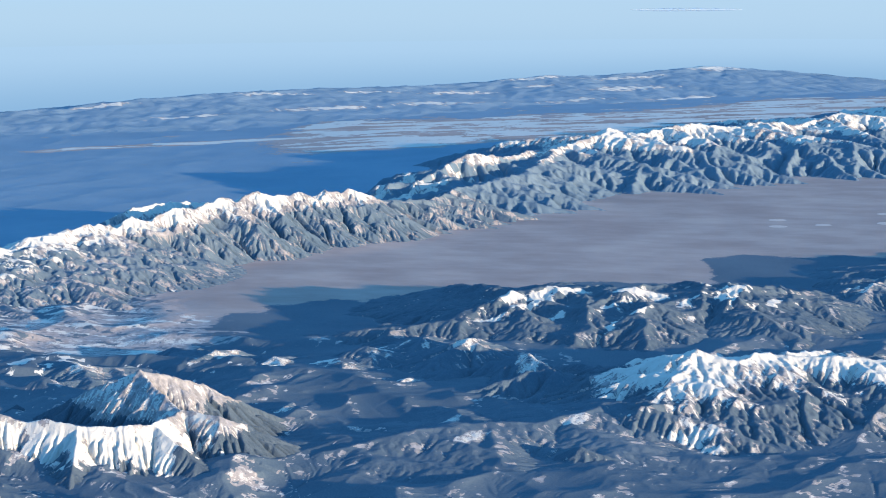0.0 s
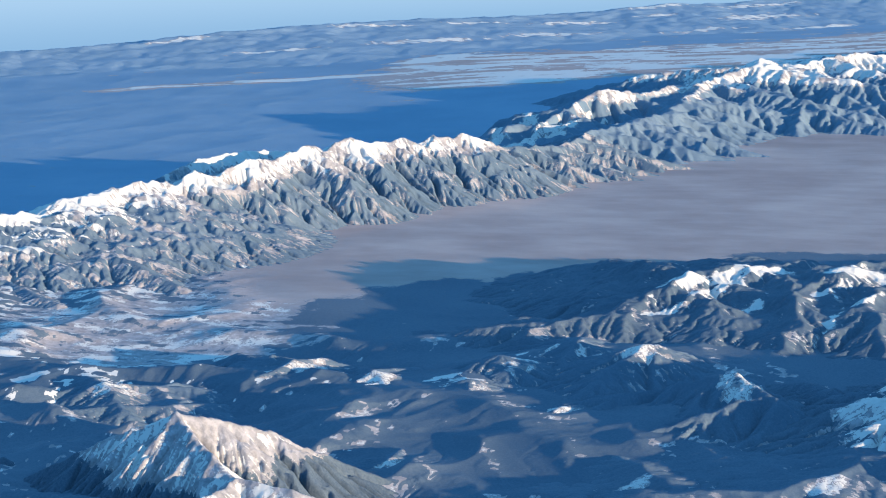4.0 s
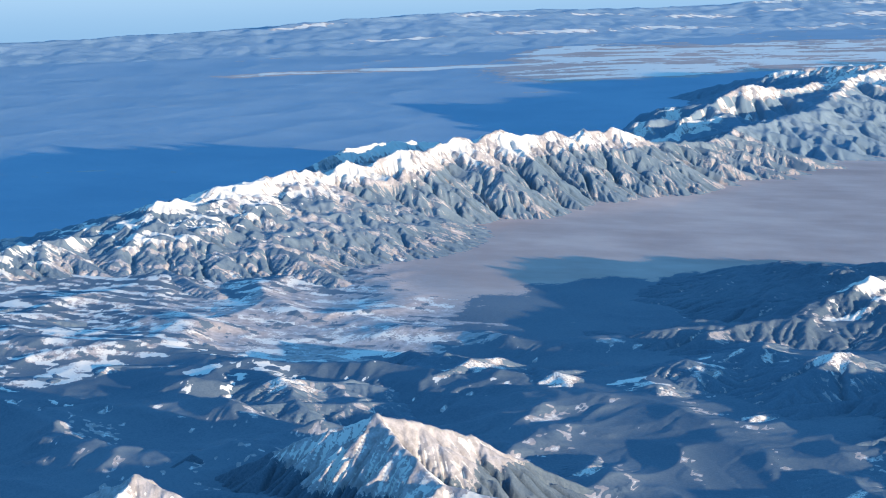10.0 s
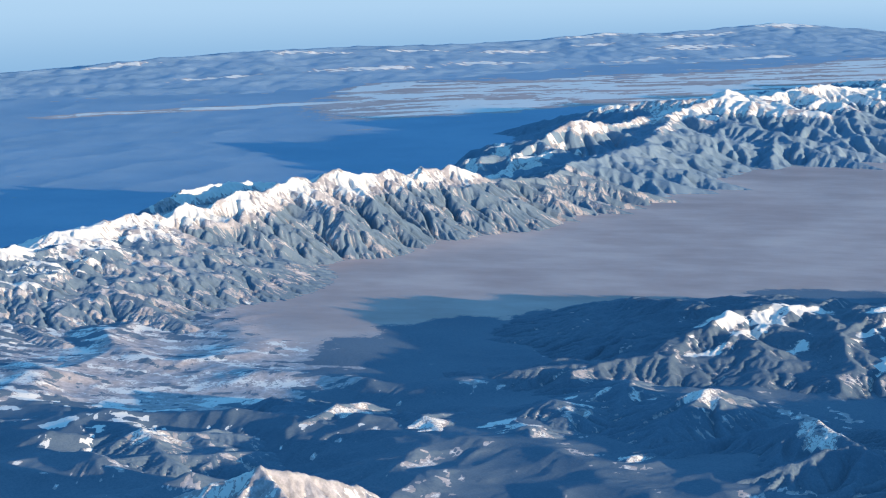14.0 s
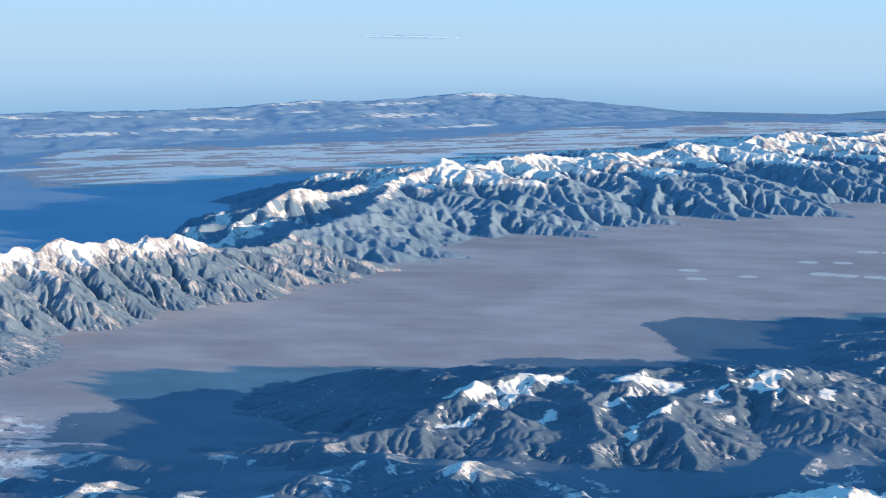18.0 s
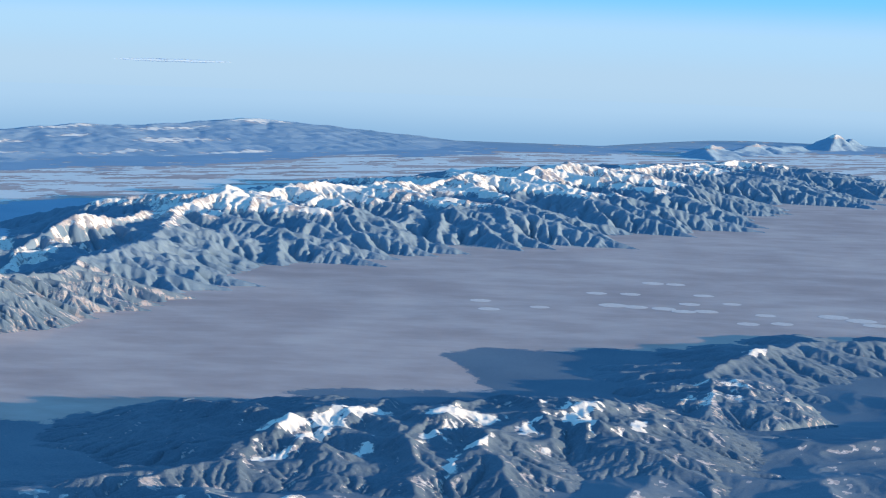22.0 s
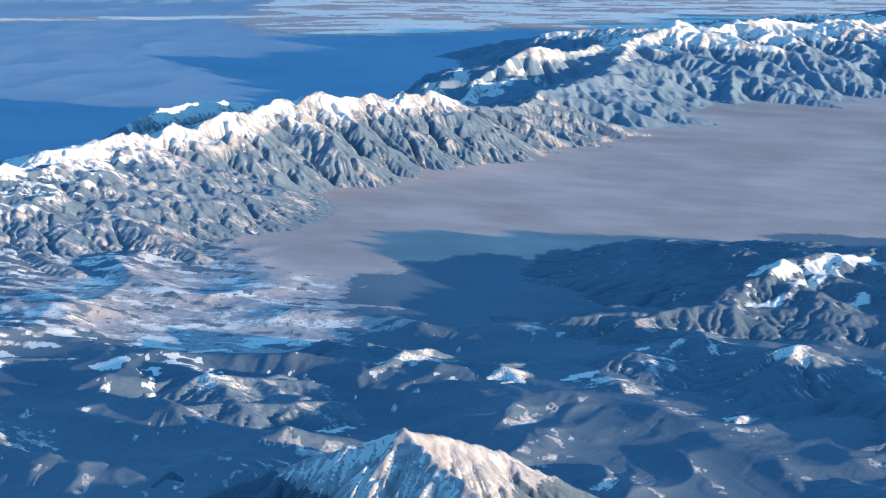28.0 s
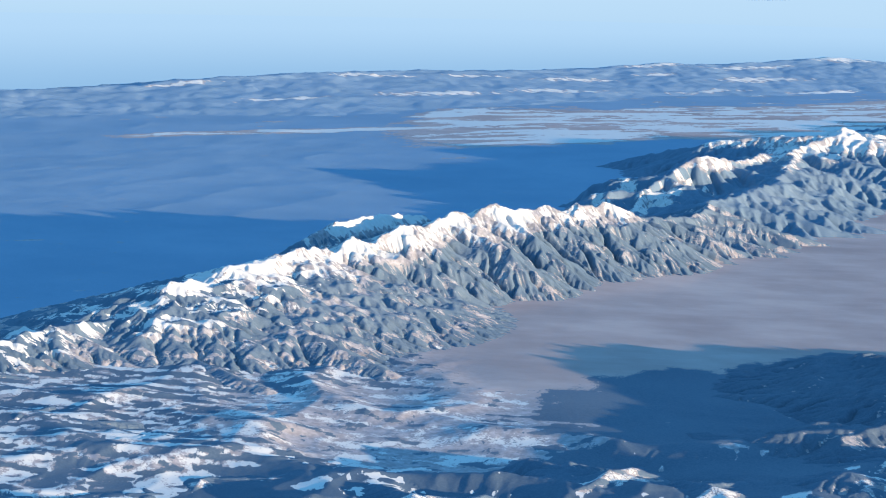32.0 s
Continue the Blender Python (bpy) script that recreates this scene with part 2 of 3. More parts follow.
def sheet(name, x, y, z, cover, keep, material, parent=None, label=""):
    """One mesh from a grid of places; keep says which cells belong to it."""
    rows, cols = z.shape
    co = to_world(x, y, z) - np.array(parent.location if parent else (0, 0, 0))
    ex, ey = np.gradient(co, axis=1), np.gradient(co, axis=0)
    nor = np.cross(ex, ey)
    nor /= np.linalg.norm(nor, axis=-1, keepdims=True)
    nor *= np.sign(nor[..., 2:3])
    j, i = np.nonzero(keep)
    k = j * cols + i
    quads = np.stack([k, k + 1, k + cols + 1, k + cols], 1)
    used, back_to = np.unique(quads, return_inverse=True)
    quads = back_to.reshape(-1, 4)
    co, nor = co.reshape(-1, 3)[used], nor.reshape(-1, 3)[used]
    a, b, c = co[quads[0, 0]], co[quads[0, 1]], co[quads[0, 2]]
    if np.cross(b - a, c - a)[2] < 0:
        quads = quads[:, ::-1]
    me = bpy.data.meshes.new(name)
    me.vertices.add(len(co))
    me.vertices.foreach_set("co", co.astype(np.float32).ravel())
    me.loops.add(quads.size)
    me.loops.foreach_set("vertex_index", quads.astype(np.int32).ravel())
    me.polygons.add(len(quads))
    me.polygons.foreach_set("loop_start", np.arange(0, quads.size, 4, dtype=np.int32))
    me.update(calc_edges=True)
    me.polygons.foreach_set("use_smooth", np.ones(len(quads), dtype=bool))
    for key, values in cover.items():
        at = me.attributes.new(key, "FLOAT", "POINT")
        at.data.foreach_set("value", np.broadcast_to(values, z.shape).reshape(-1)[used].astype(np.float32))
    me.normals_split_custom_set_from_vertices(nor.astype(np.float32))
    me.materials.append(material)
    ob = new(name, me)
    if parent:
        ob.parent = parent
    if label:
        tagged(ob, label)
    return ob


SUN_X, SUN_Y = math.sin(radians(SUN_AZ)), math.cos(radians(SUN_AZ))


def spread(x, y, snow, wood, patches, depth=0.68):
    """Lays open snow on ragged ovals: x, y, half length, half width, turn in degrees."""
    ragged = 0.75 * fbm(x, y, 0.6, 5, 0.7, 21.0)
    for mx, my, ma, mb, turn in patches:
        c, q = math.cos(radians(turn)), math.sin(radians(turn))
        u, v = ((x - mx) * c + (y - my) * q) / ma, ((y - my) * c - (x - mx) * q) / mb
        inside = smooth(1.35, 0.75, np.hypot(u, v) + ragged)
        snow, wood = snow + inside * (depth - snow), wood - inside * (wood + 0.05)
    return snow, wood


def land_cover(x, y, z, cell, treeline, bare=0.0, forest=1.0, patchy=0.45, haze_tint=0.3, patches=(), sunny=0.5, fade=0.0, deep=0.75, blend=0.24, glades=0.0, depth=0.56):
    """How much snow, forest and bare rock lies where: by height, hollows, lie to the sun and chance."""
    gy, gx = np.gradient(z, cell, cell)
    steep = np.hypot(gx, gy)
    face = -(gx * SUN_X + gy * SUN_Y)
    hollow = np.clip((blurred(z, 6) - z) / (cell * 0.30), -1.0, 1.0)
    big, small = fbm(x, y, 1.6, 5, 0.62, 5.0), fbm(x, y, 0.4, 4, 0.65, 15.0)
    above = z - treeline - 0.10 * big - 0.05 * small + fade * np.clip(y + 1, 0, 8)
    # snow lies deep over the treeline and in gullies, thin where the wind blows; sunny thins it on sun-facing slopes,
    # below 0 whitens these lit sides
    snow = 0.5 + np.clip(above / blend, -1.1, deep) + 0.36 * hollow + patchy * (0.7 * big + 0.5 * small)
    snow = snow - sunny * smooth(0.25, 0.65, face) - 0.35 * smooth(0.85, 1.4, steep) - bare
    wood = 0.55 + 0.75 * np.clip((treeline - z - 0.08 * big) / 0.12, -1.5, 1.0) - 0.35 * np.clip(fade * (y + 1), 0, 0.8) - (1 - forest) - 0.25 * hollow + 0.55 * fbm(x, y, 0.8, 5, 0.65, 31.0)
    # clears trees on sun-facing slopes, so that the lit sides turn paler
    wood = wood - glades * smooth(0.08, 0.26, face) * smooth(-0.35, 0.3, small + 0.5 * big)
    if fade:      # towards the valley's head the trees stand in stripes down the slope
        head = np.clip((y + 1.0) / 3, 0, 1)
        stripes = fbm((-0.43 * x - 0.90 * y) / 2.6, 0.90 * x - 0.43 * y, 0.34, 5, 0.62, 77.0)
        wood, snow = wood + head * (1.1 * stripes + 0.10), snow + head * (0.22 - 0.5 * stripes)
    rock = 0.65 + 0.35 * smooth(treeline - 1.3, treeline - 0.5, z)
    snow, wood = spread(x, y, snow, wood, patches, depth)
    return dict(snow=np.clip(snow, -0.6, 1.5), wood=np.clip(wood, -0.5, 1.4), rock=rock, haze_tint=np.full_like(z, haze_tint))


def snowfields(mask, least, most=24):
    """Numbers the separate patches of a mask; those of fewer cells than least are left out."""
    rows, cols = mask.shape
    mark = np.where(mask, np.arange(1, mask.size + 1).reshape(rows, cols), 0)
    for _ in range(400):
        p = np.pad(mark, 1)
        grown = np.maximum.reduce([p[1:-1, 1:-1], p[:-2, 1:-1], p[2:, 1:-1], p[1:-1, :-2], p[1:-1, 2:]])
        grown = np.where(mask, grown, 0)
        grown = np.where(mask, np.maximum(grown, grown.ravel()[np.maximum(grown - 1, 0)]), 0)
        if (grown == mark).all():
            break
        mark = grown
    ids, counts = np.unique(mark, return_counts=True)
    big = ids[(counts >= least) & (ids > 0)]
    big = big[np.argsort(-counts[np.searchsorted(ids, big)])][:most]
    return np.where(np.isin(mark, big), mark, 0)


def ridge_height(x, y, lines, warp=0.25):
    """Roof-like heights over many ridge lines, each a run of (x, y, z, steepness)."""
    wx = x + warp * fbm(x, y, 1.8, 3, 0.5, 2.0)
    wy = y + warp * fbm(x, y, 1.8, 3, 0.5, 11.0)
    xs, ys = x[0], y[:, 0]
    out = np.full(x.shape, -9.0)
    for line in lines:
        for (ax, ay, az, ak), (bx, by, bz, bk) in zip(line, line[1:]):
            reach = ((max(az, bz) - 1.9) / min(ak, bk)) ** (1 / 0.92) + warp * 2
            i0, i1 = np.searchsorted(xs, (min(ax, bx) - reach, max(ax, bx) + reach))
            j0, j1 = np.searchsorted(ys, (min(ay, by) - reach, max(ay, by) + reach))
            if i0 == i1 or j0 == j1:
                continue
            part = (slice(j0, j1), slice(i0, i1))
            px, py = wx[part] - ax, wy[part] - ay
            ux, uy = bx - ax, by - ay
            t = np.clip((px * ux + py * uy) / (ux * ux + uy * uy + 1e-9), 0, 1)
            d = np.hypot(px - t * ux, py - t * uy)
            out[part] = np.maximum(out[part], az + (bz - az) * t - (ak + (bk - ak) * t) * d ** 0.92)
    return out


def spurs_of(crest, every, length, foot, seed, spread=25.0, sides=(1, -1), steep=(0.55, 0.5), bulge=0.5):
    """The crest line with spurs that run down from it to both sides, and lesser ones down from those."""
    r = random.Random(seed)
    every, length = every * 1.7, length
    lines = [[(x, y, z, steep[0]) for x, y, z in crest]]
    for (ax, ay, az), (bx, by, bz) in zip(crest, crest[1:]):
        run = math.hypot(bx - ax, by - ay)
        head = math.atan2(by - ay, bx - ax)
        for n in range(max(1, round(run / every))):
            t = (n + r.uniform(0.2, 0.8)) / max(1, round(run / every))
            x, y, z = ax + (bx - ax) * t, ay + (by - ay) * t, az + (bz - az) * t
            for side in sides:
                a = head + side * radians(90 + r.uniform(-spread, spread))
                far = length * r.uniform(0.65, 1.15)
                end = foot + r.uniform(0.0, 0.12)
                mid = z - (z - end) * r.uniform(bulge - 0.1, bulge + 0.1)
                b = a + radians(r.uniform(-15, 15))
                p1 = (x + math.cos(a) * far * 0.5, y + math.sin(a) * far * 0.5, mid)
                p2 = (p1[0] + math.cos(b) * far * 0.5, p1[1] + math.sin(b) * far * 0.5, end)
                lines.append([(x, y, z - 0.03, steep[1]), (*p1, steep[1]), (*p2, steep[1] * 0.9)])
                for q in (1, -1):
                    c = b + q * radians(r.uniform(35, 60))
                    lines.append([(*p1[:2], p1[2] - 0.02, steep[1]),
                                  (p1[0] + math.cos(c) * far * 0.3, p1[1] + math.sin(c) * far * 0.3,
                                   p1[2] - (p1[2] - end) * 0.75, steep[1])])
    return lines


def massif(name, lines, cell, treeline, label, margin=1.2, bare=0.0, forest=1.0, detail=0.06, rounds=18, power=0.06, patchy=0.45, teeth=0.02, haze_tint=0.3,
           warp=0.25, seed=1, group="", category="mountain", patches=(), sunny=0.5, fade=0.0, deep=0.75, blend=0.24, glades=0.0, depth=0.56):
    """A mountain as one thing: its snowy upper slopes and its forested flanks are parts."""
    pts = np.array([p for line in lines for p in line])
    box = (*(pts[:, :2].min(0) - margin), *(pts[:, :2].max(0) + margin))
    xs, ys = np.arange(box[0], box[2], cell), np.arange(box[1], box[3], cell)
    x, y = np.meshgrid(xs, ys)
    z = ridge_height(x, y, lines, warp)
    base = lowland(x, y)
    up = smooth(0.0, 0.5, z - base)
    z = z + detail * up * (ridged(x, y, 1.5, 4, 0.55, 4.0) - 0.85) 
    z = z + 0.012 * fbm(x, y, 0.3, 3, 0.7, 0.37 * seed) + teeth * up * (ridged(x, y, 0.7, 3, 0.5, 9.0) - 0.8)
    z = np.maximum(z, base - 0.25)
    z = carve(x, y, z, base - 0.1, rounds, power)
    z = z + 0.020 * up * (ridged(x, y, 0.32, 3, 0.5, 14.0) - 0.8)
    cover = land_cover(x, y, z, cell, treeline, bare, forest, patchy, haze_tint, patches, sunny, fade, deep, blend, glades, depth)
    edge = np.minimum(np.minimum(x - box[0], box[2] - x), np.minimum(y - box[1], box[3] - y))
    z = z - 0.4 * smooth(0.5, 0.0, edge)
    shown = (z > base - 0.12)
    cells = shown[:-1, :-1] | shown[1:, :-1] | shown[:-1, 1:] | shown[1:, 1:]
    top = blurred(cover["snow"], 2)[:-1, :-1] > 0.47
    peak = pts[np.argmax(pts[:, 2])]
    thing = new(name)
    thing.location = Vector(to_world(peak[0], peak[1], float(lowland(peak[:1], peak[1:2])[0])))
    tagged(thing, label, category, group)
    cells = snowfields(cells, 400) > 0
    top &= cells
    top |= cells & ~top & (snowfields(cells & ~top, 60, 999) == 0)
    fields = snowfields(top, 60)
    flanks = snowfields(cells & (fields == 0), 1, 9999)
    for n in np.unique(flanks[flanks > 0]):
        sheet("forested_flank", x, y, z, cover, flanks == n, MOUNTAIN, thing)
    for n in np.unique(fields[fields > 0]):
        sheet("snowfield", x, y, z, cover, fields == n, MOUNTAIN, thing, "white snow over bare rock")
    return thing

# ---- ground: one sheet of rings and spokes, fine ahead of the flight, out past the horizon ----
# x, y, half length, half width, turn
MEADOWS = ((6.28, 6.47, 0.9, 0.30, -40), (5.55, 3.37, 0.55, 0.30, -60), (6.03, 4.07, 0.40, 0.22, -50), (4.34, 3.93, 0.5, 0.2, -60), (3.03, 1.98, 0.35, 0.3, -60),
           (5.88, -0.14, 0.30, 0.22, -70), (6.01, 0.43, 0.30, 0.18, -70), (8.36, 2.98, 0.6, 0.25, -50), (4.65, -1.15, 0.28, 0.16, -70),
           (3.52, -1.99, 0.42, 0.14, -80), (3.14, -2.33, 0.42, 0.12, -80), (5.0, -3.7, 0.16, 0.14, 0), (9.44, 6.16, 0.5, 0.3, -50), (7.4, 2.4, 0.5, 0.2, -60))


def build_ground():
    az = np.concatenate([np.arange(83, 142, 0.075), np.arange(142, 439, 4.0), [443.0]])
    rad = np.concatenate([[0.001], np.geomspace(2.0, 16.0, 20)[:-1], np.geomspace(16.0, 62.0, 400)[:-1], np.geomspace(62.0, 150.0, 200)[:-1], np.geomspace(150.0, 450.0, 90)])
    a, d = np.meshgrid(np.radians(az), rad)
    x, y = HUB_X + np.sin(a) * d, HUB_Y + np.cos(a) * d
    z = lowland(x, y)
    z = carve(x, y, z, np.where((d > 64) | ((crest_side(x, y) < 0) & (lowland(x, y) < 2.56)), 99.0, 2.0), 6, 0.055)
    side = crest_side(x, y)
    front = smooth(1, -1, side)
    edge = np.interp(-y, (-12, 2, 12, 19, 24, 32, 60), (2, 12, 13.5, 13, 11, 8, 4))
    hills = smooth(-1.0, 1.0, edge - x)
    north = smooth(-2, 1, y) * front * smooth(21, 16, x - 0.3 * y) * smooth(3, 6, x)
    plains = smooth(110, 135, x)
    # the pale park land behind the range, and a thin arm of it to the north
    far_side = np.interp(-y, (10, 17, 20, 25, 37, 45, 51, 61, 72), (62, 70, 75, 77, 76, 80, 84, 86, 88)) + 3.0 * fbm(x, y, 7.0, 4, 0.6, 9.0)
    wet = smooth(0, 2.5, far_side - x) * smooth(56, 59, x + 1.5 * fbm(x, y, 5.0, 4, 0.6, 90.0)) * smooth(-11, -19, y) * (1 - front)
    arm = smooth(1.0, 0.4, np.abs(x - 65.2 + 1.5 * smooth(-10, -4, y) + 0.8 * fbm(x, y, 4.0, 4, 0.6, 70.0))) * smooth(-1, -4, y) * smooth(-22, -16, y) * (1 - front)
    wet = np.maximum(wet, arm)
    # forest: thick on the hills in front and on the uplands behind, in streaks down the snowy meadows
    groves = fbm(x, y, 0.8, 5, 0.7, 3.0)
    down, across = -0.43 * x - 0.90 * y, 0.90 * x - 0.43 * y
    streaks = fbm(down / 2.6, across, 0.30, 5, 0.62, 77.0)
    dr = np.gradient(z, axis=0) / np.maximum(np.gradient(d, axis=0), 1e-3)
    da = np.gradient(z, axis=1) / np.maximum(np.gradient(a, axis=1) * d, 1e-3)
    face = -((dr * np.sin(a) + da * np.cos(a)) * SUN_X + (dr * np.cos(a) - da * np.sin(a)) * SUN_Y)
    # open ground here and there on the hillsides that face the low sun; snow whitens these lit sides
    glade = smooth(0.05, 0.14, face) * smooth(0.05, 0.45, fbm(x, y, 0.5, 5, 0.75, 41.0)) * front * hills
    behind = (1 - front) * (1 - plains)
    # dark wood cover painted over the flats where the hills' shadow lies
    shade_cover = smooth(-1.0, 1.0, edge + 1.2 * smooth(-1, -4, y) * smooth(-16, -12, y) + 5.2 * smooth(-15.5, -18, y) * smooth(-34, -26, y) + 0.8 * fbm(x, y, 2.5, 4, 0.6, 33.0) - x)
    # far plains take the haze-painted forest colour too, though no trees grow there
    wood = front * (-0.35 + 1.75 * np.maximum(hills, 0.8 * shade_cover) + 0.55 * north * (1 - 0.7 * hills)) + behind * (0.95 - 1.3 * wet) + 0.9 * plains
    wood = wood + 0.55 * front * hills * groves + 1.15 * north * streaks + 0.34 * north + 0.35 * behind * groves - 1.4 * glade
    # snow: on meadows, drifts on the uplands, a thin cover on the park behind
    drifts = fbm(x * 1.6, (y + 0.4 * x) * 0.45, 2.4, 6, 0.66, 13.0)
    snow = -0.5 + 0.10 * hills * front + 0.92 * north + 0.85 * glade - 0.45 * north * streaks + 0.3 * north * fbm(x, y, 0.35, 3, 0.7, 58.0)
    snow = snow + behind * (0.55 + 0.5 * smooth(60, 75, x) * smooth(0, -12, y)) * drifts + 1.10 * wet + 0.3 * wet * drifts
    wood = wood - behind * 1.1 * smooth(0.05, 0.45, snow)
    # the high hay meadows at the valley's head: thin snow and stubble with dark clumps of trees
    core = smooth(1.15, 0.8, np.hypot((x - 10.2) / 3.4, (y - 1.7) / 3.0) + 0.35 * fbm(x, y, 1.6, 4, 0.6, 61.0)) * front
    wood = wood + core * (0.10 + 1.0 * streaks - wood)
    snow = snow + core * (0.34 + 0.5 * fbm(down / 2.5, across, 0.5, 4, 0.65, 95.0) - snow)
    snow, wood = spread(x, y, snow, wood, MEADOWS)
    # behind the range the forest colour carries the painted haze in full
    cover = dict(snow=np.clip(snow, -0.6, 1.5), wood=np.clip(wood, -0.5, 1.4), rock=np.clip(hills * front + 0.9 * north + (1 - front) * (1 - wet), 0, 1) * 0.9, haze_tint=0.20 + 0.80 * (1 - front))
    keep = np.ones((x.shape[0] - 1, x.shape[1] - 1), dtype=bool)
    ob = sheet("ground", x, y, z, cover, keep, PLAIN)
    return tagged(ob, "wide brown valley floor with forest and snow patches", "ground", kind="structure")


build_ground()


# ---- glowing sheet painted as far haze over the plains, against the sky ----
def haze_sheet():
    mat = bpy.data.materials.new("far_haze_glow")
    mat.use_nodes = True
    nt = mat.node_tree
    nt.nodes.clear()
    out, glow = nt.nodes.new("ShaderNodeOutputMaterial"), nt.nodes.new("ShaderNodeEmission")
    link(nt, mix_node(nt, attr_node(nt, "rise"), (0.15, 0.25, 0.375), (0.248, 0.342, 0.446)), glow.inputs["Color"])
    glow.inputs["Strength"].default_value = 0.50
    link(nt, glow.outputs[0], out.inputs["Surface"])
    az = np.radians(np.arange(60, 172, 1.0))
    # it stands behind the far wooded mountains and behind the last summits to the south, near enough to hide the plains
    # from the camera
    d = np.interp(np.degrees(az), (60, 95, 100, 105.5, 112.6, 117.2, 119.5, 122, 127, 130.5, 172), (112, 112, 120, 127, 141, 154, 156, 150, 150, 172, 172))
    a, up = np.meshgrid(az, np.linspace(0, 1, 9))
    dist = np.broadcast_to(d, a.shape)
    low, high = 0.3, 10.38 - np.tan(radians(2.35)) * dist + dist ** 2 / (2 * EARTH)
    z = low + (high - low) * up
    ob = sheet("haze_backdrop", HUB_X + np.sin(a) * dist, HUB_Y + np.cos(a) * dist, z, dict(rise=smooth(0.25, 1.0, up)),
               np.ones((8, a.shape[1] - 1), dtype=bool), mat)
    return tagged(ob, "glowing pale blue backdrop painted as haze over the far plains", "backdrop", kind="structure")


haze_sheet()

# ---- mountains ----
# the near peak with its cirque: summit, right-hand ridge, and the white ridge in front
near_lines = [
    [(-2.2, 2.87, 4.20, 0.75), (-2.25, 2.35, 4.06, 0.7), (-2.12, 1.7, 3.78, 0.6), (-2.1, 1.1, 3.45, 0.5), (-2.2, 0.2, 3.05, 0.4)],
    [(-2.2, 2.87, 4.20, 0.8), (-1.88, 3.37, 3.97, 0.8), (-1.45, 3.9, 3.65, 0.7), (-0.9, 4.6, 3.2, 0.5)],
    [(-2.2, 2.87, 4.20, 0.8), (-2.9, 2.75, 4.0, 0.8), (-3.77, 2.49, 3.75, 0.8), (-4.39, 1.84, 3.68, 0.6), (-4.3, 1.3, 3.45, 0.5), (-4.4, 0.4, 3.0, 0.4)],
    [(-3.85, 2.49, 3.75, 0.8), (-4.7, 3.1, 3.76, 0.7), (-4.78, 3.54, 3.78, 0.7), (-4.61, 4.31, 3.76, 0.7), (-4.16, 4.81, 3.84, 0.7),
     (-3.98, 5.16, 3.8, 0.7), (-3.6, 5.83, 4.05, 0.75), (-3.1, 6.3, 3.7, 0.6), (-2.6, 7.2, 3.3, 0.5), (-2.0, 8.5, 2.9, 0.4)],
    [(-2.2, 2.87, 4.20, 0.8), (-2.3, 3.5, 3.75, 0.8), (-2.25, 3.9, 3.4, 0.7)],
    [(-2.2, 2.87, 4.20, 0.8), (-1.6, 2.7, 3.7, 0.6), (-0.6, 2.4, 3.1, 0.4)],
    [(-3.6, 5.83, 4.05, 0.7), (-2.9, 5.6, 3.6, 0.6), (-2.0, 5.4, 3.2, 0.5)],
    [(-4.7, 3.1, 3.76, 0.6), (-5.8, 2.6, 3.3, 0.45), (-6.6, 2.0, 2.95, 0.4)],
    [(-4.61, 4.31, 3.76, 0.6), (-5.8, 4.6, 3.3, 0.45), (-6.8, 4.9, 2.95, 0.4)],
    [(-3.6, 5.83, 4.05, 0.7), (-4.6, 6.6, 3.5, 0.5), (-5.6, 7.4, 3.0, 0.4)],
    [(-0.3, 4.9, 3.3, 0.6), (-0.9, 5.6, 3.1, 0.5), (-1.4, 6.3, 2.9, 0.4)],
]
massif("cirque_peak", near_lines, 0.024, 3.44, "sharp snow-dusted peak above a shadowed cirque and white ridge",
       warp=0.05, detail=0.04, bare=0.05, patchy=0.9, power=0.055, seed=3, haze_tint=0.1, deep=0.10, sunny=0.08, depth=0.74,
       patches=((-5.0, 2.9, 0.7, 0.5, -30), (-5.05, 4.0, 0.9, 0.5, 90), (-4.6, 5.0, 0.7, 0.5, 60), (-4.25, 5.9, 0.8, 0.5, 60)))

# the snowy massif across the forest basin
antora = spurs_of([(-2.4, -6.3, 3.3), (-2.65, -7.04, 3.6), (-2.7, -7.75, 3.98), (-3.25, -8.5, 3.78), (-2.6, -9.5, 3.78),
                   (-3.1, -10.4, 3.7), (-3.3, -11.2, 3.7), (-3.4, -12.6, 3.4)], 0.8, 3.8, 2.95, 21, steep=(0.36, 0.30), bulge=0.46)
antora += [[(-2.9, -8.0, 3.8, 0.6), (-4.3, -7.3, 3.3, 0.5), (-4.7, -5.8, 3.42, 0.5), (-5.9, -6.8, 3.2, 0.4), (-6.8, -7.6, 2.9, 0.35)],
           [(-6.5, -4.0, 3.22, 0.5), (-7.0, -4.6, 3.0, 0.45)]]
massif("snowy_massif", antora, 0.036, 3.36, "broad snow-covered massif with dark forested lower slopes", seed=4, warp=0.12, sunny=-0.1, patchy=0.9, haze_tint=0.2, blend=0.35, glades=0.8, deep=0.5, depth=0.7,
       patches=((-6.4, -6.0, 0.9, 0.5, -40), (-3.4, -5.74, 0.4, 0.25, -60), (-8.6, -3.6, 0.5, 0.25, -30), (-7.4, -6.5, 0.5, 0.2, -30)))

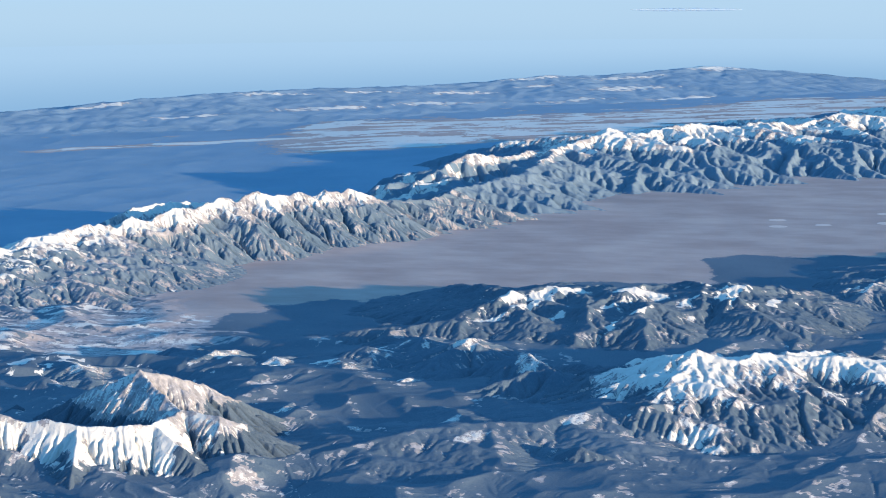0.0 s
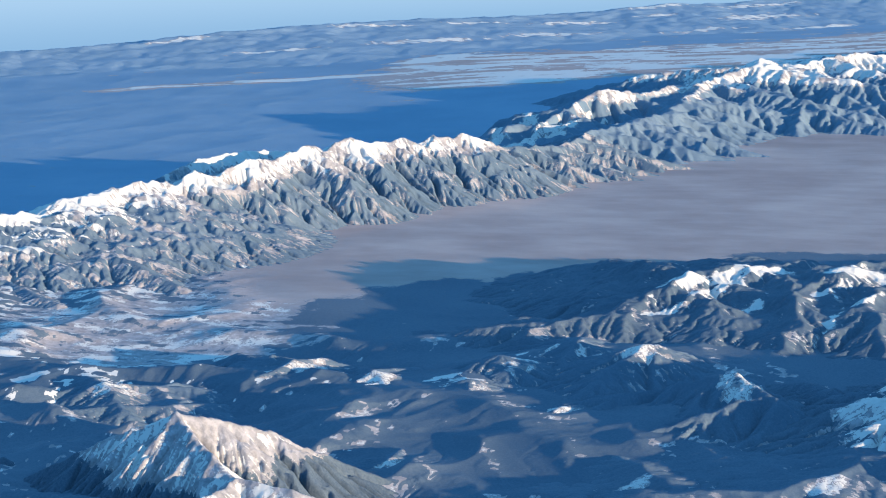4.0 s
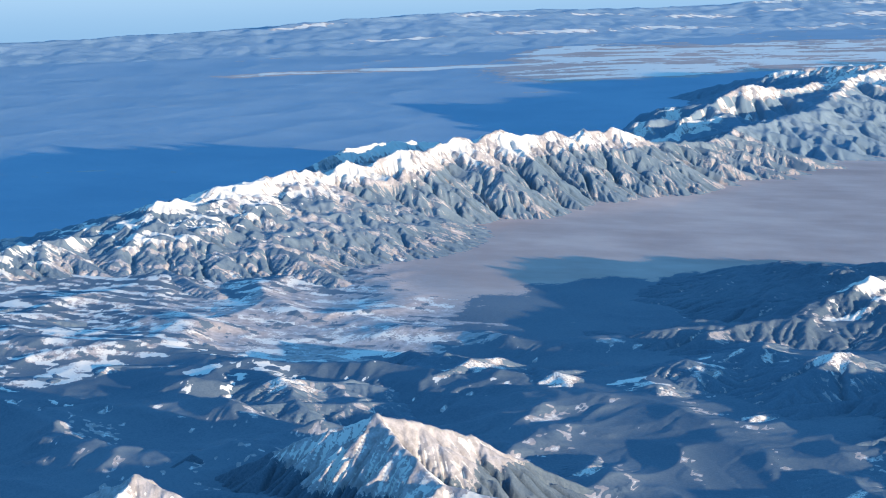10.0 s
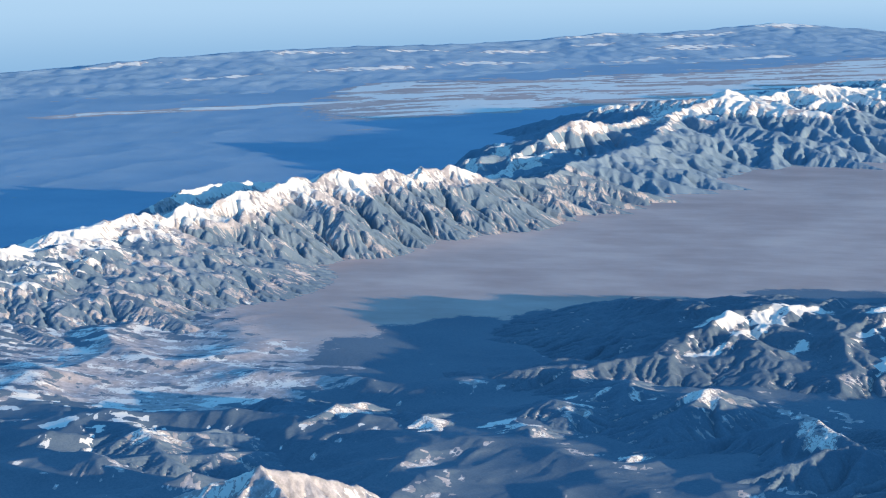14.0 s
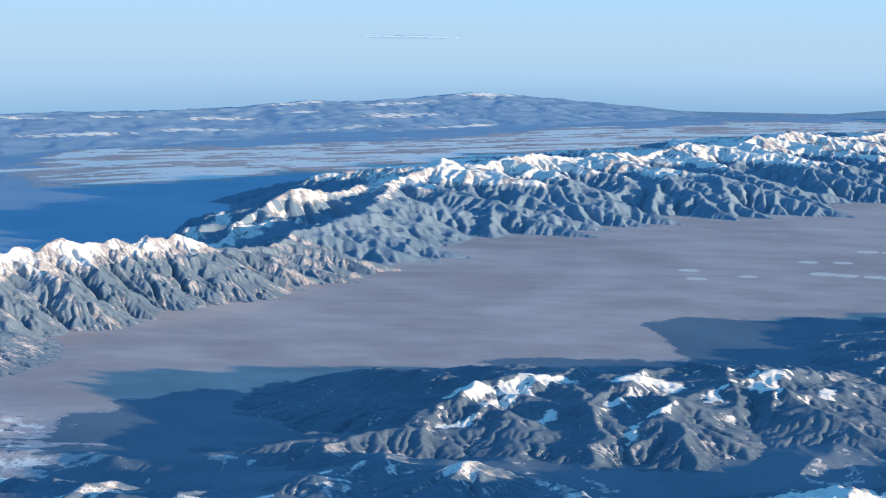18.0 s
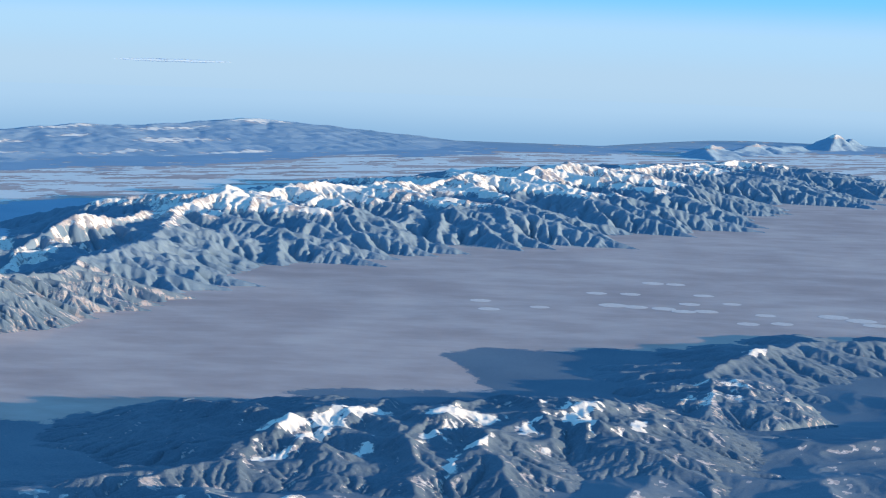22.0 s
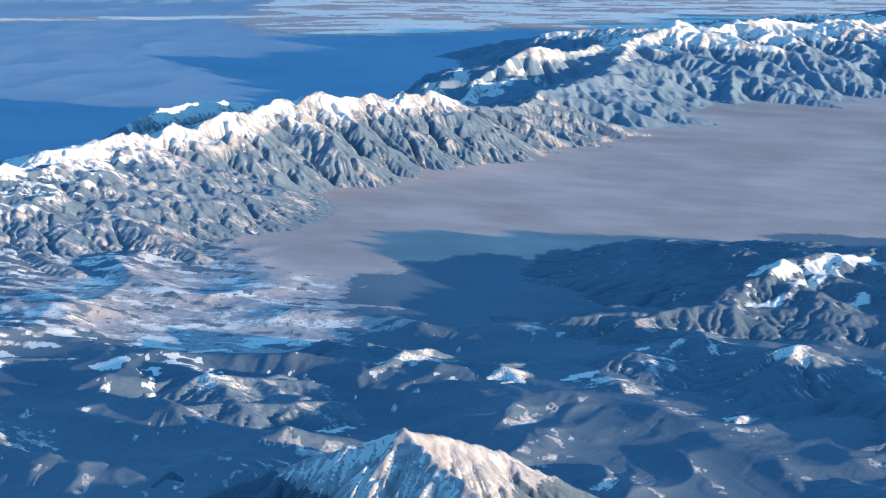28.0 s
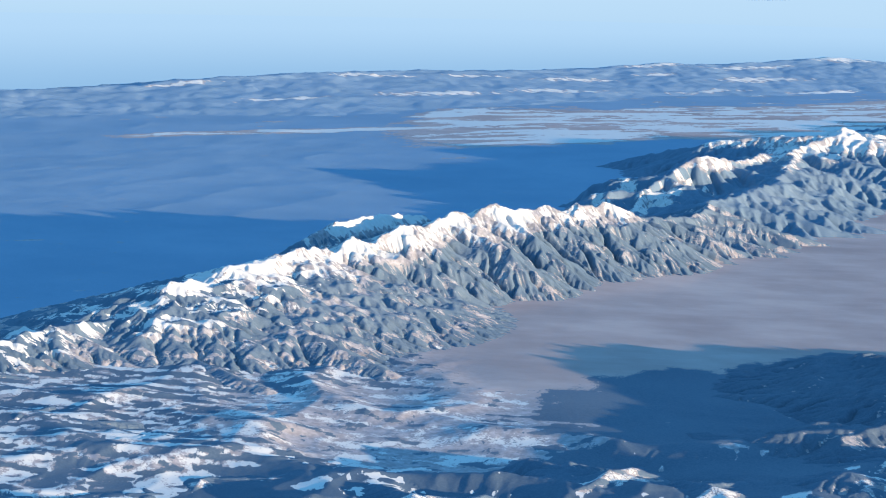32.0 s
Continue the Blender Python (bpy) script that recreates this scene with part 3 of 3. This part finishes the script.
# the low divide that runs on north from it, put in to cast shade over the basin
massif("wooded_divide", spurs_of([(-3.3, -6.4, 3.32), (-4.2, -5.0, 3.28), (-4.5, -3.6, 3.20), (-4.4, -2.4, 3.24), (-4.7, -1.0, 3.14), (-4.9, 0.2, 3.05)], 0.9, 4.2, 2.78, 23, steep=(0.20, 0.16), bulge=0.45),
       0.045, 3.62, "low wooded divide with snowy glades along its top", seed=15, warp=0.3, power=0.03, detail=0.04, sunny=-0.5, patchy=0.9, blend=0.6, glades=0.9, haze_tint=0.25,
       patches=((-4.6, -4.6, 0.4, 0.15, -70), (-4.9, -2.6, 0.4, 0.15, -60), (-3.4, -2.5, 0.3, 0.12, -60)), group="foothills", category="hill")

# the dome with one lit side
massif("bare_topped_peak", spurs_of([(1.4, -4.7, 2.95), (0.68, -4.87, 3.3), (-0.1, -5.35, 3.55), (-1.0, -5.5, 3.42), (-1.6, -5.9, 3.0)], 0.9, 1.7, 2.85, 5),
       0.04, 3.45, "rounded peak with snow on its sunlit top", seed=5, warp=0.12, sunny=0.0, patches=((-0.25, -5.5, 0.45, 0.3, -20),))

# the hills that shade the valley's edge
mid = spurs_of([(6.0, -6.2, 3.0), (7.2, -6.9, 3.25), (7.9, -7.7, 3.42), (8.0, -8.6, 3.41), (8.0, -9.42, 3.44), (7.7, -10.0, 3.36), (7.1, -10.5, 3.49),
                (6.9, -11.2, 3.40), (6.5, -12.0, 3.42), (6.46, -13.04, 3.56), (5.7, -14.2, 3.25), (5.4, -15.6, 2.95)], 0.7, 4.2, 2.78, 8, steep=(0.26, 0.25), bulge=0.36)
HIGH_SNOW = ((7.7, -8.0, 0.75, 0.26, -85), (7.75, -9.2, 0.45, 0.2, -80), (7.1, -7.9, 0.5, 0.2, -60), (6.3, -8.4, 0.28, 0.16, -60), (6.95, -10.5, 0.34, 0.22, -70),
             (6.75, -11.1, 0.24, 0.22, 0), (6.0, -11.6, 0.4, 0.2, -45), (6.2, -12.9, 0.6, 0.32, -40), (5.6, -12.7, 0.35, 0.2, -30), (6.55, -6.75, 0.42, 0.14, -80),
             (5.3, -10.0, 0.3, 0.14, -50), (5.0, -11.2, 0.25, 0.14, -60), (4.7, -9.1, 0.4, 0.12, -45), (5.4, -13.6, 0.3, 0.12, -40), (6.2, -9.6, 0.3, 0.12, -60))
massif("wooded_highland", mid, 0.04, 3.60, "wooded highland with patchy snow on its tops", seed=6, warp=0.3, patchy=1.0, detail=0.09, patches=HIGH_SNOW, depth=0.74, haze_tint=0.2, sunny=-0.45, power=0.045, blend=0.6, glades=0.7)

massif("low_dark_ridge", spurs_of([(11.4, -20.4, 2.66), (12.4, -21.8, 2.76), (13.3, -23.3, 2.9), (14.2, -26.0, 2.72), (13.6, -29.5, 2.65)], 1.1, 2.2, 2.45, 11, steep=(0.26, 0.22)),
       0.06, 3.0, "long low ridge in blue shade beside the valley", seed=7, haze_tint=0.28, sunny=0.0, patchy=0.6, blend=0.4, glades=0.25, depth=0.9, patches=((13.2, -23.3, 0.35, 0.22, -60),))

FOOTHILLS = ((4.6, -4.5, 3.12, 1.6), (2.8, -4.9, 3.33, 1.5), (3.8, -3.06, 3.14, 1.0), (2.8, -2.1, 3.05, 1.7), (4.0, -1.0, 3.02, 1.5),
             (5.2, 0.1, 3.0, 1.6), (4.7, 3.2, 3.0, 2.0), (0.9, -3.06, 3.0, 1.8), (-1.2, 0.0, 3.12, 1.6),
             (8.5, -18.0, 2.98, 2.0), (10.2, -19.4, 2.86, 1.8), (6.6, 5.5, 2.85, 1.6), (8.9, 7.0, 2.95, 2.0), (10.6, 7.6, 3.0, 2.2))
for n, (hx, hy, hz, hr) in enumerate(FOOTHILLS):
    r = random.Random(50 + n)
    a = radians(r.uniform(-60, 10))
    crest = [(hx - math.cos(a) * hr * 0.6, hy - math.sin(a) * hr * 0.6, hz - 0.15), (hx, hy, hz), (hx + math.cos(a) * hr * 0.5, hy + math.sin(a) * hr * 0.5, hz - 0.12)]
    glades = [(hx - 0.15 + r.uniform(-0.3, 0.3) * hr, hy - 0.1 + r.uniform(-0.3, 0.3) * hr, hr * r.uniform(0.12, 0.24), hr * r.uniform(0.05, 0.10), r.uniform(-90, -40)) for _ in range(4)]
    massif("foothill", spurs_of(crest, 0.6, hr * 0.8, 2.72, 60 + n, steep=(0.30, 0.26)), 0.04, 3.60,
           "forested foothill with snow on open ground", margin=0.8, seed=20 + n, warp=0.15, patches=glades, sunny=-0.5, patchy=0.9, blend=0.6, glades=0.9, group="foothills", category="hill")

# the long range, its northern part
north_west = [(13.0, 10.5, 3.0), (16.13, 6.55, 3.3), (16.8, 5.48, 3.22), (17.5, 4.33, 3.42), (17.8, 3.85, 3.76), (18.46, 3.05, 3.62), (18.96, 2.45, 3.84),
              (19.59, 1.69, 3.87), (20.54, 0.55, 3.91)]
serrated = [(20.54, 0.55, 3.91), (21.16, -0.19, 3.73), (21.63, -0.76, 3.98), (22.19, -1.44, 3.72), (22.87, -2.25, 4.01), (23.56, -3.09, 3.92),
            (24.43, -4.13, 4.05), (24.9, -4.7, 3.92), (25.39, -5.26, 4.12), (25.63, -5.96, 3.90), (25.93, -6.83, 4.03), (26.06, -7.21, 3.80),
            (26.27, -7.81, 3.97), (26.45, -8.4, 3.80), (26.6, -8.83, 3.94), (27.32, -9.85, 3.5), (28.3, -11.3, 3.25), (29.5, -12.8, 3.2), (31.5, -14.0, 3.25)]
north = spurs_of(north_west, 0.6, 4.4, 2.55, 33, spread=30, steep=(0.44, 0.32), bulge=0.68)
north += spurs_of(serrated, 0.5, 3.3, 2.36, 31, spread=16, steep=(0.55, 0.60), bulge=0.44)
north += [[(24.4, -0.4, 3.5, 0.6), (25.2, -1.4, 3.78, 0.6), (26.4, -2.9, 3.82, 0.6), (27.4, -4.2, 3.6, 0.6)]]
massif("snowy_range", north, 0.038, 3.53, "long serrated range with a white crest and grey-brown flanks", seed=9, warp=0.07, forest=0.36, detail=0.06, power=0.06, rounds=14, patchy=1.1, teeth=0.06, fade=0.07, sunny=0.1, haze_tint=0.35, deep=0.45, depth=0.8, patches=((25.8, -2.2, 1.7, 0.4, -50),),
       group="snow-capped ranges", category="mountain range")

# its southern part
south = spurs_of([(31.5, -14.0, 3.25), (34.5, -17.3, 3.35), (37.0, -19.4, 3.5), (40.3, -21.0, 3.75)], 0.8, 4.4, 2.36, 44, steep=(0.42, 0.4))
south += spurs_of([(40.3, -21.0, 3.75), (41.9, -22.4, 3.7), (43.45, -24.9, 4.3), (43.8, -25.8, 3.95), (44.35, -27.3, 4.04), (45.16, -29.4, 4.22)],
                  0.9, 8.6, 2.34, 41, spread=24, steep=(0.50, 0.42), bulge=0.36)
south += spurs_of([(45.16, -29.4, 4.22), (46.15, -32.05, 3.95), (47.1, -34.6, 4.03), (47.7, -36.2, 3.78), (48.66, -38.65, 4.26), (49.86, -41.8, 3.86),
                   (50.6, -43.7, 4.33), (51.4, -45.2, 4.05), (52.16, -46.5, 4.35), (53.5, -49.0, 4.07), (55.1, -52.0, 3.75), (57.85, -57.0, 3.84),
                   (60.0, -61.1, 3.68), (60.8, -64.7, 3.78), (61.7, -69.0, 3.42), (63.0, -74.5, 2.7)], 1.0, 11.0, 2.32, 42, spread=24, steep=(0.50, 0.42), bulge=0.36)
south += spurs_of([(35.6, -13.6, 3.05), (36.6, -14.6, 3.45), (37.5, -16.0, 3.84), (37.9, -17.0, 3.99), (39.0, -18.4, 3.7), (40.3, -20.5, 3.75)], 1.0, 2.0, 3.0, 43, steep=(0.85, 0.75))
SPUR_SNOW = ((34.8, -13.6, 2.7, 0.5, -50), (36.8, -13.3, 1.9, 0.35, -50))
massif("snowy_range", south, 0.07, 3.42, "distant range with snowy summits above haze-tinted forested slopes", margin=2.0, seed=10, warp=0.2, detail=0.08, power=0.08, rounds=16, forest=1.05, patchy=0.9, bare=-0.10, teeth=0.07, haze_tint=0.55, sunny=0.1, deep=0.38, patches=SPUR_SNOW, depth=0.66,
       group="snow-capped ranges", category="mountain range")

# wooded mountains far behind
FAR_SNOW = ((103.0, -57.9, 1.7, 1.6, -60), (92.3, -46.6, 3.6, 0.9, -70), (87.0, -48.0, 3.2, 0.7, -70), (96.5, -41.0, 2.2, 0.5, -75), (84.0, -30.0, 3.0, 0.7, -75), (90.0, -33.5, 2.6, 0.5, -75),
            (81.0, -22.0, 3.0, 0.7, -75), (87.0, -20.0, 2.2, 0.4, -80), (78.0, -13.0, 2.4, 0.4, -80), (99.0, -31.0, 1.6, 0.4, -75), (86.0, -40.0, 2.6, 0.5, -72), (94.0, -22.0, 1.5, 0.4, -80), (97.5, -47.0, 2.2, 0.6, -70), (99.0, -50.5, 1.6, 0.5, -70), (93.0, -40.0, 1.8, 0.4, -70), (89.0, -27.0, 1.8, 0.4, -75), (83.0, -9.0, 1.8, 0.4, -80))
wets = spurs_of([(72.0, 22.0, 2.6), (76.0, 11.0, 2.9), (80.0, 1.0, 3.1), (82.7, -6.6, 3.2), (84.7, -11.5, 3.5), (86.8, -16.6, 3.6), (89.5, -23.1, 3.6), (92.0, -29.4, 3.45), (94.7, -35.9, 3.43),
                 (97.4, -42.5, 3.72), (99.0, -46.3, 3.5), (101.0, -51.4, 3.66), (103.2, -57.9, 3.92), (104.9, -60.9, 3.62), (107.4, -66.8, 3.15), (110.0, -73.4, 2.4)],
                3.0, 6.5, 2.45, 51, steep=(0.14, 0.11))
massif("wooded_mountains", wets, 0.25, 3.72, "far haze-tinted wooded mountains with one small snowy summit", margin=4.0, seed=12, warp=0.8, forest=1.1, detail=0.02, power=0.015, haze_tint=1.0, patchy=0.6, patches=FAR_SNOW, depth=0.72,
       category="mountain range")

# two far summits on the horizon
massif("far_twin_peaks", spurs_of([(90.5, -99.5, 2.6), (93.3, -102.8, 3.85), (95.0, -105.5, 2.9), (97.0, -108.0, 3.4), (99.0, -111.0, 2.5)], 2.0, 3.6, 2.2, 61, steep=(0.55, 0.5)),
       0.25, 3.3, "faint snowy summits far off, tinted as if in haze", margin=3.0, seed=13, haze_tint=1.0)
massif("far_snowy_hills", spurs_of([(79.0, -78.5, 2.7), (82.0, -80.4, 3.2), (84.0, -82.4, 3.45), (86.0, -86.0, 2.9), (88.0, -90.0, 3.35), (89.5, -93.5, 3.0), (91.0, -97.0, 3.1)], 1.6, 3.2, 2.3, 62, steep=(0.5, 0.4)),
       0.25, 2.95, "low distant hills with snow", margin=3.0, seed=14, haze_tint=1.0)

# ---- irrigated fields on the valley floor ----
def field_material():
    mat, nt, bsdf = nodes_for("frosted_stubble")
    coord = nt.nodes.new("ShaderNodeTexCoord").outputs["Object"]
    n = noise_node(nt, coord, 4.0, 5.0)
    link(nt, mix_node(nt, step_node(nt, n, 0.35, 0.7), (0.46, 0.35, 0.285), (0.56, 0.44, 0.365)), bsdf.inputs["Base Color"])
    bsdf.inputs["Roughness"].default_value = 0.6
    return mat


FIELDS = ((24.06, -23.12, 0.40), (25.63, -23.9, 0.40), (23.87, -24.73, 0.36), (25.86, -28.27, 0.40), (25.32, -29.14, 0.40), (23.45, -27.04, 0.55),
          (22.94, -27.46, 0.45), (22.38, -28.04, 0.45), (22.89, -29.42, 0.40), (21.71, -28.22, 0.45), (21.49, -28.87, 0.45), (27.2, -31.53, 0.45),
          (26.74, -32.07, 0.40), (24.27, -31.13, 0.40), (22.47, -30.68, 0.36), (19.14, -28.37, 0.40), (18.81, -29.31, 0.40), (20.27, -30.02, 0.38),
          (19.33, -31.73, 0.55), (18.44, -31.96, 0.55), (17.64, -31.7, 0.45))
STUBBLE = field_material()


def crop_field(x, y, radius):
    """A round field under a turning sprinkler arm, slightly above the land around."""
    bm = bmesh.new()
    rings = []
    for r, h in ((0.0, 0.004), (radius * 0.5, 0.004), (radius * 0.98, 0.004), (radius, 0.003)):
        a = np.arange(0, 2 * np.pi - 1e-6, np.pi / 24)
        px, py = x + r * np.cos(a), y + r * np.sin(a)
        co = to_world(px, py, lowland(px, py) + h)
        rings.append([bm.verts.new(v) for v in co] if r else [bm.verts.new(co.mean(0))])
    n = len(rings[1])
    for k in range(n):
        bm.faces.new((rings[0][0], rings[1][k], rings[1][(k + 1) % n]))
        for inner, outer in ((rings[1], rings[2]), (rings[2], rings[3])):
            bm.faces.new((inner[k], outer[k], outer[(k + 1) % n], inner[(k + 1) % n]))
    me = bpy.data.meshes.new("crop_circle")
    bm.to_mesh(me)
    bm.free()
    me.materials.append(STUBBLE)
    return tagged(new("crop_circle", me), "round pale frosted crop field on the brown valley floor", "crop circle", "irrigated fields")


for fx, fy, fr in FIELDS:
    crop_field(fx, fy, fr * 0.78)


# ---- a streak of thin cloud low over the horizon ----
def cloud_streak():
    mat, nt, bsdf = nodes_for("thin_cloud")
    bsdf.inputs["Base Color"].default_value = (0.62, 0.66, 0.72, 1)
    bsdf.inputs["Roughness"].default_value = 1.0
    coord = nt.nodes.new("ShaderNodeTexCoord").outputs["Object"]
    wisps = noise_node(nt, coord, 0.5, 5.0)
    link(nt, math_node(nt, "MULTIPLY", step_node(nt, wisps, 0.25, 0.8), 0.4), bsdf.inputs["Alpha"])
    bm = bmesh.new()
    bmesh.ops.create_icosphere(bm, subdivisions=4, radius=1.0)
    for v in bm.verts:
        p = v.co.copy()
        wave = noise.noise(Vector((p.x * 6, p.y * 3, 1.0))) * 0.5 + noise.noise(Vector((p.x * 17, p.y * 5, 7.0))) * 0.25
        v.co = Vector((p.x * 21, p.y * 5, (p.z + wave * (1 - p.x * p.x)) * 0.55))
    me = bpy.data.meshes.new("cloud_streak")
    bm.to_mesh(me)
    bm.free()
    me.materials.append(mat)
    for f in me.polygons:
        f.use_smooth = True
    ob = new("cloud_streak", me)
    a, d = radians(115.4), 300.0
    ob.location = Vector(((HUB_X + math.sin(a) * d) * UNIT, (HUB_Y + math.cos(a) * d) * UNIT, 4.5))
    ob.rotation_euler = (0, 0, -a)
    return tagged(ob, "thin grey streak of cloud low over the horizon", "cloud")


cloud_streak()
